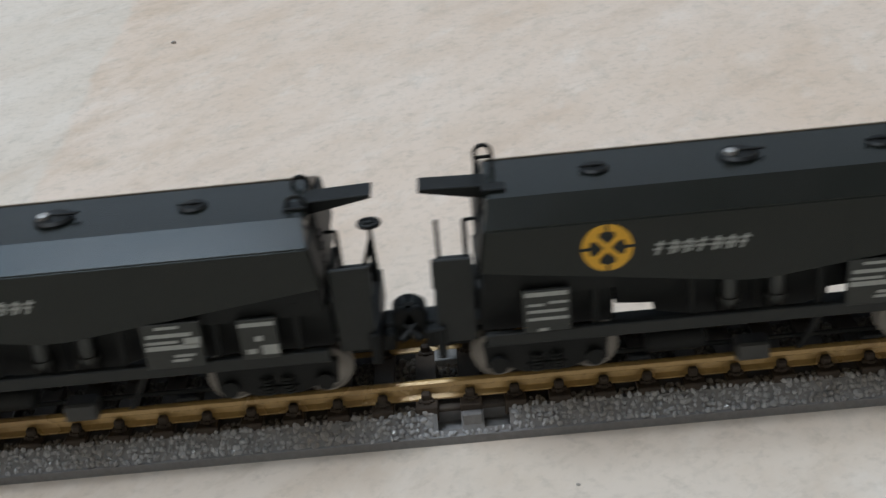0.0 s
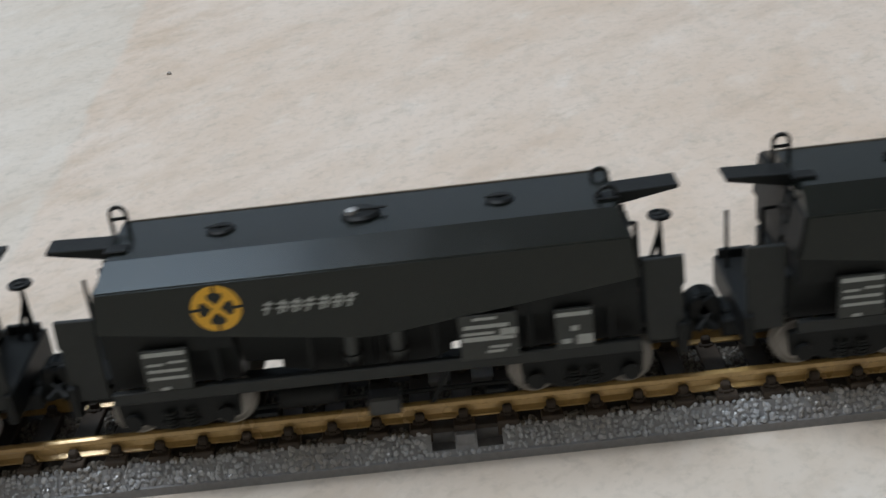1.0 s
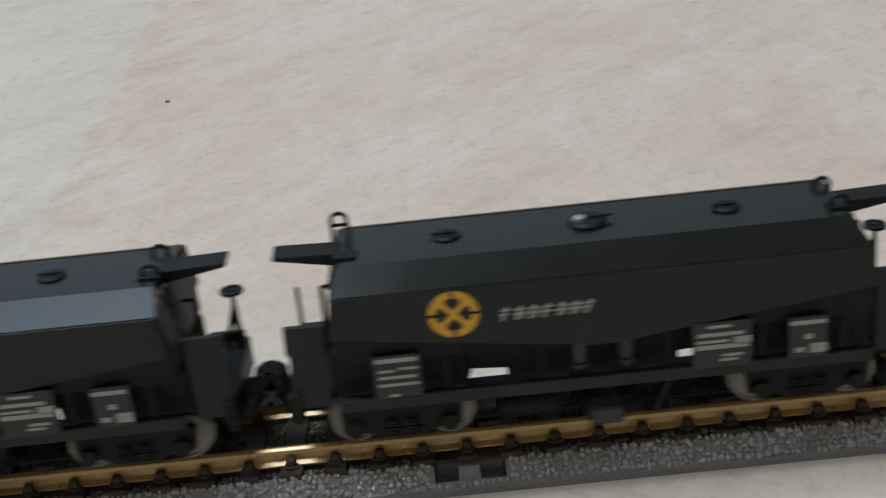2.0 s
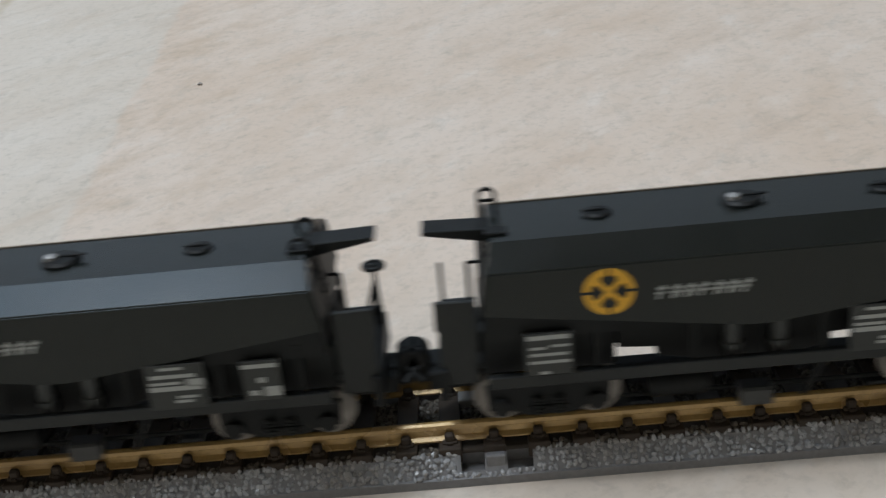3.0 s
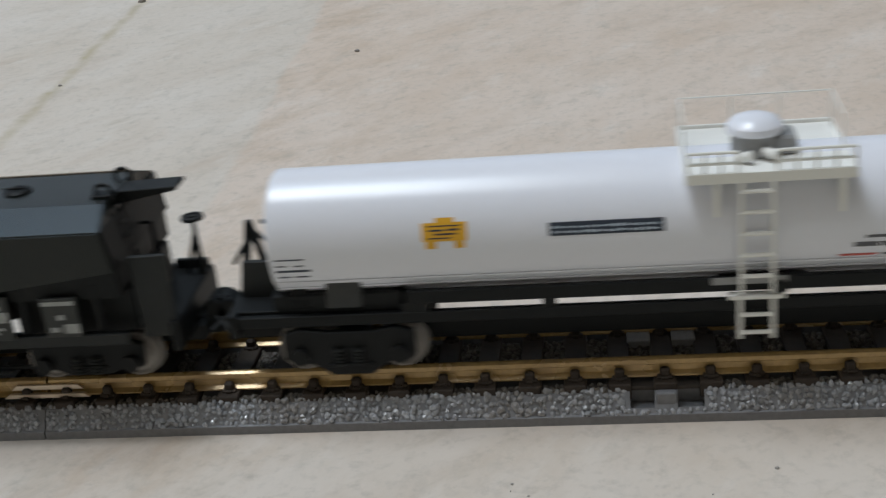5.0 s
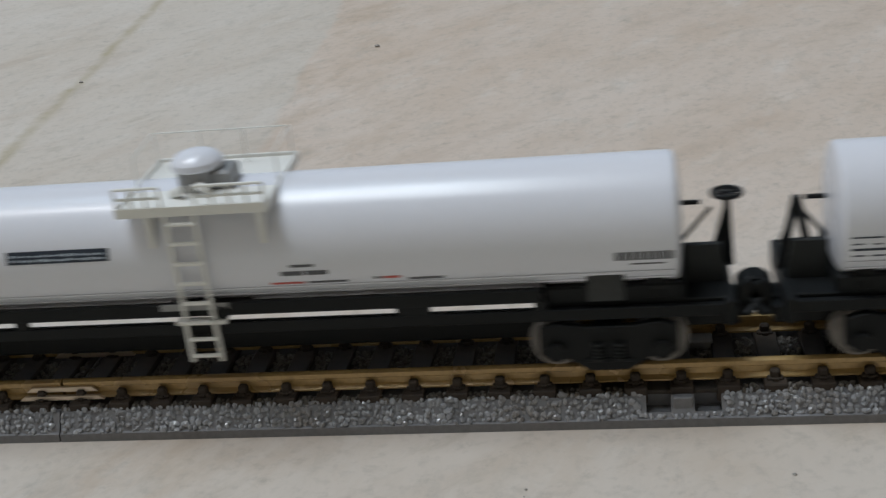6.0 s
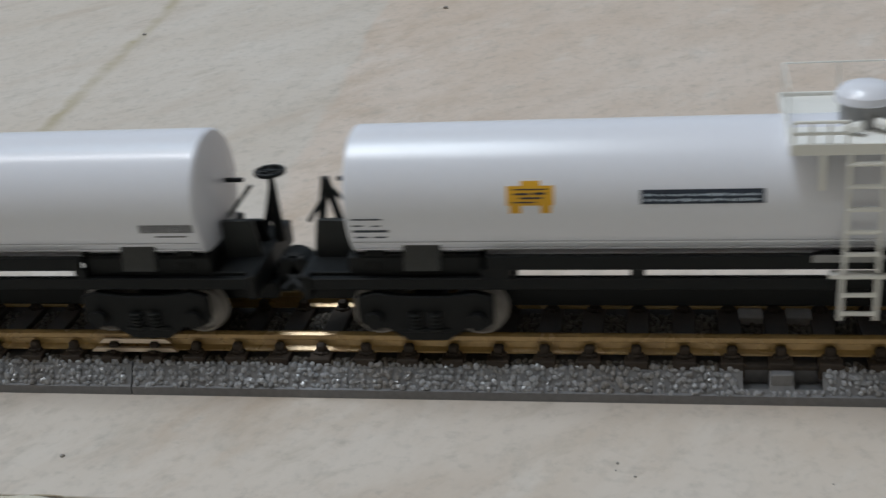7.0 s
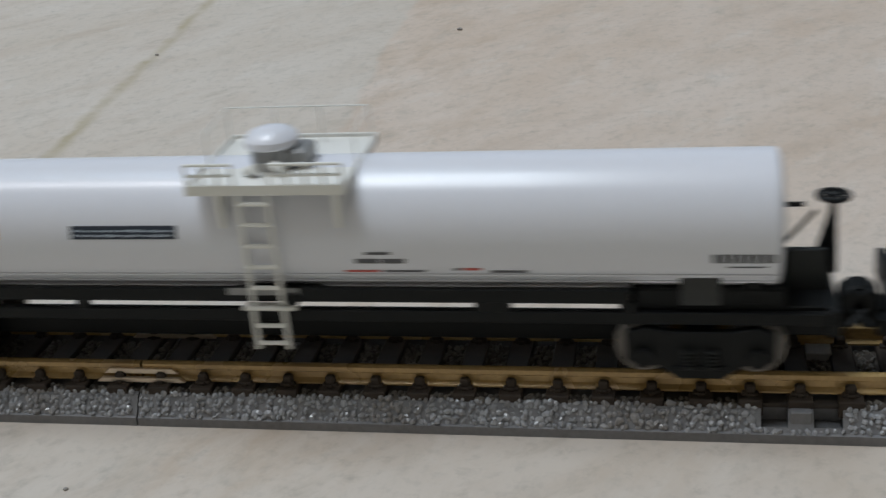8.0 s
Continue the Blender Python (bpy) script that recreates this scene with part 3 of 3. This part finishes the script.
        part("opening", prism([(-14.9 + r * math.cos(a) - h * math.sin(a), 16.7 + r * math.sin(a) + h * math.cos(a)) for r, h in shape], "y", -9.265, -9.2), BLACK, e)
    lt = []
    strokes = []
    for k in range(7):
        x = -10.3 + 1.40 * k
        lt += [(x + 0.1, x + 1.05, 16.45, 16.68), (x - 0.1, x + (1.0 if k % 2 else 0.7), 15.95, 16.16)]
        strokes += [(x + 0.05, x + 0.34, 15.4, 16.9)] + ([(x + 0.55, x + 0.8, 15.5, 16.5)] if k % 3 else [])
    bars(w, lt, -9.16, PRINT, slant=0.1)
    bars(w, strokes, -9.165, PRINT, "lettering", slant=0.55)
    for x0, x1, z0, z1, rows in (
        (-23.6, -18.8, 7.9, 12.7, ((0.05, 0.95, 0.85, 0.95), (0.1, 0.45, 0.62, 0.68), (0.55, 0.95, 0.66, 0.72), (0.1, 0.9, 0.46, 0.53), (0.08, 0.95, 0.28, 0.35), (0.3, 0.5, 0.02, 0.09))),
        (8.9, 14.9, 7.6, 12.8, ((0.25, 0.65, 0.88, 0.94), (0.08, 0.85, 0.70, 0.78), (0.05, 0.6, 0.56, 0.62), (0.7, 0.98, 0.5, 0.66), (0.04, 0.95, 0.42, 0.52), (0.45, 0.75, 0.14, 0.2), (0.5, 0.85, 0.24, 0.3))),
        (18.7, 22.6, 7.8, 12.4, ((0.02, 0.95, 0.82, 0.92), (0.4, 0.6, 0.45, 0.58), (0.15, 0.4, 0.14, 0.26), (0.55, 0.98, 0.1, 0.34)))):
        bd = part("data_board", box(x0, x1, -9.25, -8.75, z0, z1, 0.06), BOARD, w, "dark grey data board with pale marks")
        bars(bd, [(x0 + (x1 - x0) * a, x0 + (x1 - x0) * c, z0 + (z1 - z0) * d, z0 + (z1 - z0) * f) for a, c, d, f in rows], -9.25, PRINT, "marking", 0.04)
    # roof hatches
    for x in (-14.8, 14.6):
        h = part("hatch", lathe([(0, 21.0), (1.5, 21.0), (1.5, 21.35), (1.25, 21.55), (0, 21.62)], "z", 24, centre=(x, 0, 0)), FRAME, w, smooth=True)
        part("hatch_handle", box(x - 1.6, x + 1.0, -0.16, 0.16, 21.55, 21.75, 0.06, bm=box(x - 0.4, x + 0.4, -0.4, 0.4, 21.5, 21.9, 0.1)), FRAME, h)
    h = part("main_hatch", lathe([(0, 21.0), (2.1, 21.0), (2.1, 21.4), (1.75, 21.68), (0, 21.8)], "z", 28), FRAME, w, smooth=True)
    part("hatch_handle", box(-0.4, 2.7, -0.22, 0.22, 21.7, 21.95, 0.08), FRAME, h)
    part("hatch_bolt", lathe([(0, 0), (0.7, 0), (0.65, 0.5), (0.3, 0.65), (0, 0.65)], "z", 12, centre=(-0.9, -0.5, 21.6)), GREY_METAL_SHADE, h, "worn bright metal bolt")
    for s in (-1, 1):
        part("roof_board", prism([(s * 26.0, 19.7), (s * 26.0, 21.2), (s * 33.1, 21.45), (s * 33.1, 21.0)], "y", -1.6, 1.6, 0.08), FRAME, w)
        for hx, y, up in ((25.5, -2.8, 21.7), (25.5, 3.2, 21.3)) if s > 0 else ((-26.1, 3.2, 22.9),):
            hp = torus((hx, y, up), "y", 0.85, 0.24, 14, 7, arc=0.5)
            for d in (-0.85, 0.85):
                hp = rod((hx + d, y, 19.8), (hx + d, y, up), 0.24, 7, bm=hp)
            hp = rod((hx - 0.85, y, up - 0.5), (hx + 0.85, y, up - 0.5), 0.2, 7, bm=hp)
            part("hoop", hp, FRAME, w, smooth=True)
        # added sheet keeps the glossy body end from mirroring the pale floor
        part("end_sheet", prism([(s * 26.6, 19.55), (s * 27.02, 19.55), (s * 27.74, 14.95), (s * 27.3, 14.95)], "y", -8.85, 8.85, 0.05), FRAME, w, "added matt black sheet that dulls the body end")
        part("roof_step", box(*sorted((s * 24.2, s * 26.6)), -3.4, -1.6, 21.0, 21.5, 0.1), FRAME, w)
        # end ladder
        lad = None
        for y in (-4.2, -2.4):
            lad = rod((s * 28.2, y, 8.5), (s * 27.0, y, 20.2), 0.17, 6, bm=lad)
        for k in range(7):
            z = 9.5 + 1.5 * k
            lad = rod((s * (28.1 - 0.1 * k), -4.2, z), (s * (28.1 - 0.1 * k), -2.4, z), 0.13, 6, bm=lad)
        part("end_ladder", lad, FRAME, w)
        # side plates, deck and beam of the end platform
        part("end_plate", prism([(s * 28.4, 6.2), (s * 28.2, 15.7), (s * 32.4, 15.8), (s * 32.5, 12.6), (s * 32.2, 12.4), (s * 32.3, 6.2)], "y", -6.8, -6.2, 0.1), SILL, w, "dark grey upright end plate")
        part("end_plate", prism([(s * 28.4, 6.2), (s * 28.3, 9.4), (s * 32.3, 9.4), (s * 32.3, 6.2)], "y", 6.2, 6.8, 0.1), SILL, w)
        part("end_beam", box(*sorted((s * 31.6, s * 32.6)), -7.4, 7.4, 4.6, 8.2, 0.15), FRAME, w)
        part("end_deck", box(*sorted((s * 27.5, s * 32.4)), -6.3, 6.3, 7.6, 8.3, 0.1), FRAME, w)
        part("hand_rail", rod((s * 28.9, 0.6, 8.2), (s * 28.7, 0.6, 16.6), 0.28, 8, bm=rod((s * 28.7, 0.6, 16.6), (s * 27.0, 0.6, 16.6), 0.2, 8)), FRAME, w)
        coupler(w, s, 35.3)
        bogie(w, s * 21.4, 5.0, False)
    hand_wheel(w, 32.0, 4.6, 8.0, 15.3, 1)
    part("lamp_iron", rod((-31.8, 4.0, 8.0), (-31.8, 4.0, 15.2), 0.24, 8), FRAME, w)
    return w


TANK_R, TANK_Z = 6.9, 14.9


def patch(x0, x1, a0, a1, bm=None, lift=0.045, n=5):
    """A thin piece lying on the tank between two angles (degrees above level)."""
    b = bmesh.new()
    rows = []
    for r in (TANK_R - 0.02, TANK_R + lift):
        for k in range(n + 1):
            a = radians(a0 + (a1 - a0) * k / n)
            rows.append([b.verts.new((x, -r * math.cos(a), TANK_Z + r * math.sin(a))) for x in (x0, x1)])
    m = n + 1
    for k in range(n):
        b.faces.new((rows[m + k][0], rows[m + k][1], rows[m + k + 1][1], rows[m + k + 1][0]))
        b.faces.new((rows[k][0], rows[k][1], rows[k + 1][1], rows[k + 1][0]))
        for e in (0, 1):
            b.faces.new((rows[k][e], rows[k + 1][e], rows[m + k + 1][e], rows[m + k][e]))
    for k in (0, n):
        b.faces.new((rows[k][0], rows[k][1], rows[m + k][1], rows[m + k][0]))
    return join(bm, b)


def patches(parent, name, rows, mat, label="", lift=0.045):
    b = None
    for r in rows:
        b = patch(*r, bm=b, lift=lift)
    return part(name, b, mat, parent, label)


def tank_wagon():
    w = thing("tank_wagon", "white model gas tank wagon with platform and ladder", "model wagon", "tank wagons")
    tk = part("tank", lathe([(0, -50.6), (3.5, -50.5), (5.8, -50.25), (6.65, -50.0), (6.9, -49.7), (6.9, 49.7), (6.65, 50.0), (5.8, 50.25), (3.5, 50.5), (0, 50.6)], "x", 72, centre=(0, 0, TANK_Z)), WHITE, w, "glossy white cylindrical tank", smooth=True)
    for a in (-37, -28, 208, 217):
        y, z = -6.98 * math.cos(radians(a)), TANK_Z + 7.0 * math.sin(radians(a))
        part("jacket_edge", box(-49.6, 49.6, y - 0.1, y + 0.1, z - 0.1, z + 0.1, 0.04), WHITE, tk)
    # marks on the tank's side
    em = patches(tk, "emblem", [(-33.5, -28.9, 8.0, 24.0), (-32.1, -30.2, 24.0, 28.0), (-33.2, -32.1, 1.5, 8.0), (-30.2, -29.2, 1.5, 8.0)], YELLOW, "yellow emblem shaped like a small tank")
    patches(em, "marking", [(-32.9, -29.5, 20.6, 21.6), (-32.8, -31.2, 16.6, 18.2), (-30.9, -29.7, 16.8, 18.6), (-32.2, -30.0, 13.4, 14.8), (-32.9, -30.6, 10.2, 11.2)], NAVY, lift=0.07)
    nm = patches(tk, "name_board", [(-20.6, -9.1, 8.0, 19.5)], NAVY, "dark blue name board with pale marks")
    rng = random.Random(3)
    patches(nm, "marking", [(-20.2 + 0.6 * k, -20.2 + 0.6 * k + rng.uniform(0.32, 0.5), q + rng.uniform(0, 0.8), q + 2.6 - rng.uniform(0, 0.8)) for k in range(18) for q in (9.8, 13.8)], PALE, lift=0.07)
    patches(tk, "lettering", [(-49.3, -46.2, -3.6, -2.4), (-49.2, -48.2, -9.6, -8.4), (-47.2, -46.4, -9.8, -8.6), (-49.3, -45.6, -15.6, -13.4), (-49.1, -47.9, -22, -20.5), (-47.3, -45.9, -22, -20.5)], NAVY)
    patches(tk, "lettering", [(43.7 + 0.74 * k, 43.7 + 0.74 * k + 0.6, -14.5, -6.5) for k in range(8)] + [(45.2, 48.6, -19.5, -18.2)], DARKGREY)
    patches(tk, "lettering", [(10.3, 12.8, -6.5, -4.0), (9.2, 11.6, -15.0, -10.5), (11.8, 14.2, -15.0, -10.5)], DARKGREY)
    patches(tk, "red_lettering", [(7.9, 11.5, -25, -22.8), (19.9, 21.7, -22.8, -20.2)], RED)
    patches(tk, "lettering", [(11.9, 16.1, -25, -22.8), (19.0, 19.7, -22.8, -20.2), (22.6, 26.2, -25.6, -23.0)], DARKGREY)
    # frame
    for s in (-1, 1):
        y = s * 6.4
        part("side_sill", box(-54.6, 54.6, y - 0.4, y + 0.4, 6.6, 7.9, 0.1), FRAME, w)
        part("upper_rail", box(-36.0, 36.0, y - 0.4, y + 0.4, 8.8, 10.3, 0.1), FRAME, w)
        for x0, x1 in ((-36.5, -33.6), (-21.7, -20.3), (20.8, 24.4), (35.3, 36.5)):
            part("frame_post", box(x0, x1, y - 0.35, y + 0.35, 7.8, 8.9), FRAME, w)
        for x in (-36.2, 36.2):
            part("saddle_wall", box(x - 0.3 if x < 0 else x, x + 0.3 if x > 0 else x, -6.0, 6.0, 6.8, 10.5), FRAME, w)
    part("centre_sill", box(-36.5, 36.5, -1.2, 1.2, 1.8, 4.3, 0.15), FRAME, w)
    part("tank_web", box(-36.5, 36.5, -0.8, 0.8, 6.9, 8.2), FRAME, w)
    for s in (-1, 1):
        part("bolster", box(*sorted((s * 36.4, s * 50.5)), -5.9, 5.9, 6.8, 10.0, 0.2), FRAME, w)
        sd = prism([(-6.6, 8.6), (-5.8, 11.3), (-3.4, 8.9), (0, 8.1), (3.4, 8.9), (5.8, 11.3), (6.6, 8.6)], "x", s * 42.6 - 1.9, s * 42.6 + 1.9, 0.1)
        part("saddle", sd, GREY, w, "dark grey saddle block")
        part("saddle", prism([(-6.2, 8.6), (-5.4, 10.8), (-3.2, 8.7), (0, 8.0), (3.2, 8.7), (5.4, 10.8), (6.2, 8.6)], "x", s * 47.6 - 1.0, s * 47.6 + 1.0, 0.1), FRAME, w)
        part("end_plate", prism([(s * 50.7, 5.4), (s * 50.8, 12.5), (s * 54.3, 12.6), (s * 54.9, 9.0), (s * 55.0, 5.4)], "y", -2.4, -1.8, 0.1), SILL, w, "dark grey upright end plate")
        part("end_bracket", prism([(s * 50.6, 8.2), (s * 50.6, 10.8), (s * 54.0, 10.8), (s * 54.8, 8.2)], "y", 1.6, 2.2, 0.1), FRAME, w)
        part("end_beam", box(*sorted((s * 54.4, s * 55.4)), -7.2, 7.2, 5.6, 8.4, 0.15), FRAME, w)
        part("end_deck", box(*sorted((s * 50.2, s * 55.2)), -6.0, 6.0, 7.6, 8.3, 0.1), FRAME, w)
        coupler(w, s, 57.6)
        bogie(w, s * 42.6, 5.4, True)
        # struts between tank end and platform
        st = rod((s * 50.4, 1.6, 15.6), (s * 52.6, 1.6, 15.6), 0.28, 8)
        st = rod((s * 50.4, 1.0, 11.4), (s * 53.6, 1.0, 15.2), 0.22, 8, bm=st)
        part("strut", st, FRAME, w)
    hand_wheel(w, 55.4, 2.6, 8.0, 16.1, 1, 1.75, 0.42)
    a = rod((-53.6, 0.4, 16.2), (-55.2, 0.4, 8.0), 0.46, 8)
    a = rod((-53.6, 0.4, 16.2), (-51.8, 0.4, 8.0), 0.46, 8, bm=a)
    a = rod((-54.8, 0.4, 11.2), (-52.4, 0.4, 11.2), 0.24, 8, bm=a)
    a = rod((-53.6, 0.4, 14.6), (-55.4, -1.6, 12.0), 0.24, 8, bm=a)
    part("end_rail", a, FRAME, w, "thin black triangular end rail")
    # platform round the dome
    pf = part("platform", box(-6.9, 9.1, -7.6, 7.3, 20.9, 21.5, 0.1), CREAM, w, "cream white platform deck on the tank")
    for y in (-7.5, 7.2):
        part("edge_beam", box(-7.0, 9.2, y - 0.15, y + 0.15, 20.8, 21.9, 0.05), CREAM, pf)
    for x in (-6.9, 9.1):
        part("edge_beam", box(x - 0.15, x + 0.15, -7.3, 7.0, 20.8, 21.9, 0.05), CREAM, pf)
    for x in (-6.7, -1.4, 3.6, 8.9):
        part("railing_post", rod((x, 5.8, 21.4), (x, 5.8, 25.4), 0.085, 8), CREAM, pf)
    part("handrail", rod((-6.7, 5.8, 25.4), (8.9, 5.8, 25.4), 0.085, 8), CREAM, pf, "thin cream handrail")
    for x in (-6.7, 8.9):
        part("railing_post", rod((x, -1.0, 21.4), (x, -1.0, 25.0), 0.085, 8), CREAM, pf)
        part("handrail", rod((x, -1.0, 25.0), (x, 5.8, 25.4), 0.085, 8), CREAM, pf)
    for x0, x1, count in ((-6.8, -2.0, 4), (1.7, 9.0, 5)):
        for k in range(count):
            x = x0 + (x1 - x0) * k / (count - 1)
            part("railing_post", rod((x, -7.3, 21.6), (x, -7.3, 23.9), 0.16, 8), CREAM, pf)
        for z in (22.8, 23.9):
            part("handrail", rod((x0, -7.3, z), (x1, -7.3, z), 0.17, 8), CREAM, pf, "low cream front rail")
    for x in (-4.0, 8.0):
        part("bracket", prism([(-7.1, 20.6), (-6.8, 17.0), (-6.2, 17.0), (-4.0, 20.6)], "x", x - 0.25, x + 0.25), CREAM, pf)
    # dome body coloured grey: the shade below the cap is in its colour
    dm = part("dome", lathe([(0, 20.8), (2.35, 20.8), (2.35, 23.6), (2.3, 23.8), (0, 23.8)], "z", 32, centre=(0.3, -0.8, 0)), GREY_METAL_SHADE, w, "valve dome, greyed for the shade under its white cap", smooth=True)
    part("cap", lathe([(0, 23.75), (2.75, 23.75), (2.85, 23.95), (2.75, 24.5), (2.2, 25.1), (1.2, 25.45), (0, 25.5)], "z", 32, centre=(0.3, -0.8, 0)), WHITE, dm, "smooth white domed cap", smooth=True)
    part("valve_box", box(1.6, 4.3, -2.4, 1.2, 21.4, 23.5, 0.3), GREY_METAL_SHADE, dm, "dull grey valve box")
    part("valve", rod((-1.9, -3.8, 21.8), (-0.4, -4.6, 22.5), 0.5, 10, bm=rod((1.0, -3.4, 22.4), (2.0, -4.4, 22.3), 0.5, 10)), CREAM, dm)
    # ladder
    ld = box(-1.95, -1.55, -7.75, -7.4, 8.6, 21.0, 0.05)
    ld = box(1.15, 1.55, -7.75, -7.4, 8.6, 21.0, 0.05, bm=ld)
    ld = box(-2.1, -1.65, -7.75, -7.35, 3.8, 9.0, 0.05, bm=ld)
    ld = box(1.15, 1.6, -7.75, -7.35, 3.8, 9.0, 0.05, bm=ld)
    lad = part("ladder", ld, CREAM, w, "cream ladder down from the platform")
    for z in (4.5, 6.5, 8.5, 10.8, 13.1, 15.4, 17.7, 19.9):
        part("rung", rod((-1.9, -7.58, z), (1.5, -7.58, z), 0.24, 8), CREAM, lad)
    part("ladder_bracket", box(-3.0, 2.6, -7.5, -6.4, 8.1, 8.6, 0.08), CREAM, lad)
    part("drain_box", box(-4.0, 5.0, -6.2, 6.2, 8.8, 9.9, 0.2), SILL, w)
    # cream board given a grey that holds the tank's shade
    part("foot_board", box(-4.6, 2.9, -6.9, -6.82, 9.6, 10.4, 0.03), GREY_METAL_SHADE, w, "pale cream board, greyed for the shade under the tank")
    part("drain_cock", lathe([(0, -7.1), (0.75, -7.1), (0.75, -6.8), (0, -6.8)], "y", 16, centre=(2.2, 0, 9.2)), FRAME, w)
    return w


def seat(w, drop=0.6):
    """Lowers everything but the bogies a little on the wheels."""
    for o in w.children:
        if not o.name.startswith("bogie"):
            o.location.z -= drop * MM
    return w


hopper = seat(hopper_wagon())
HOPPERS = [hopper] + [copy_thing(hopper, pose(0, 0, 0)) for _ in range(3)]
tank = seat(tank_wagon())
TANKS = [tank] + [copy_thing(tank, pose(0, 0, 0)) for _ in range(2)]

# ---- motion ----
HOPPER_PITCH, TANK_PITCH = 71.04, 115.74
WHEEL_R = 2.7


def motions():
    train = [(w, -15.0 + (k - 1) * HOPPER_PITCH) for k, w in enumerate(HOPPERS)]
    train += [(w, 220.46 + k * TANK_PITCH) for k, w in enumerate(TANKS)]
    times, ways = [r[0] for r in ROWS], [r[7] for r in ROWS]
    steps = [k / 15 for k in range(121)]
    for w, x in train:
        walk(w, [(t, pose((x + s) * MM, 0, RAIL_TOP * MM)) for t, s in zip(times, ways)])
        for b in w.children:
            for o in b.children:
                if o.name.startswith("wheelset"):
                    at = o.location.copy()
                    walk(o, [(t, pose(*at, 0, math.degrees(np.interp(t, times, ways) / WHEEL_R), 0)) for t in steps])


motions()
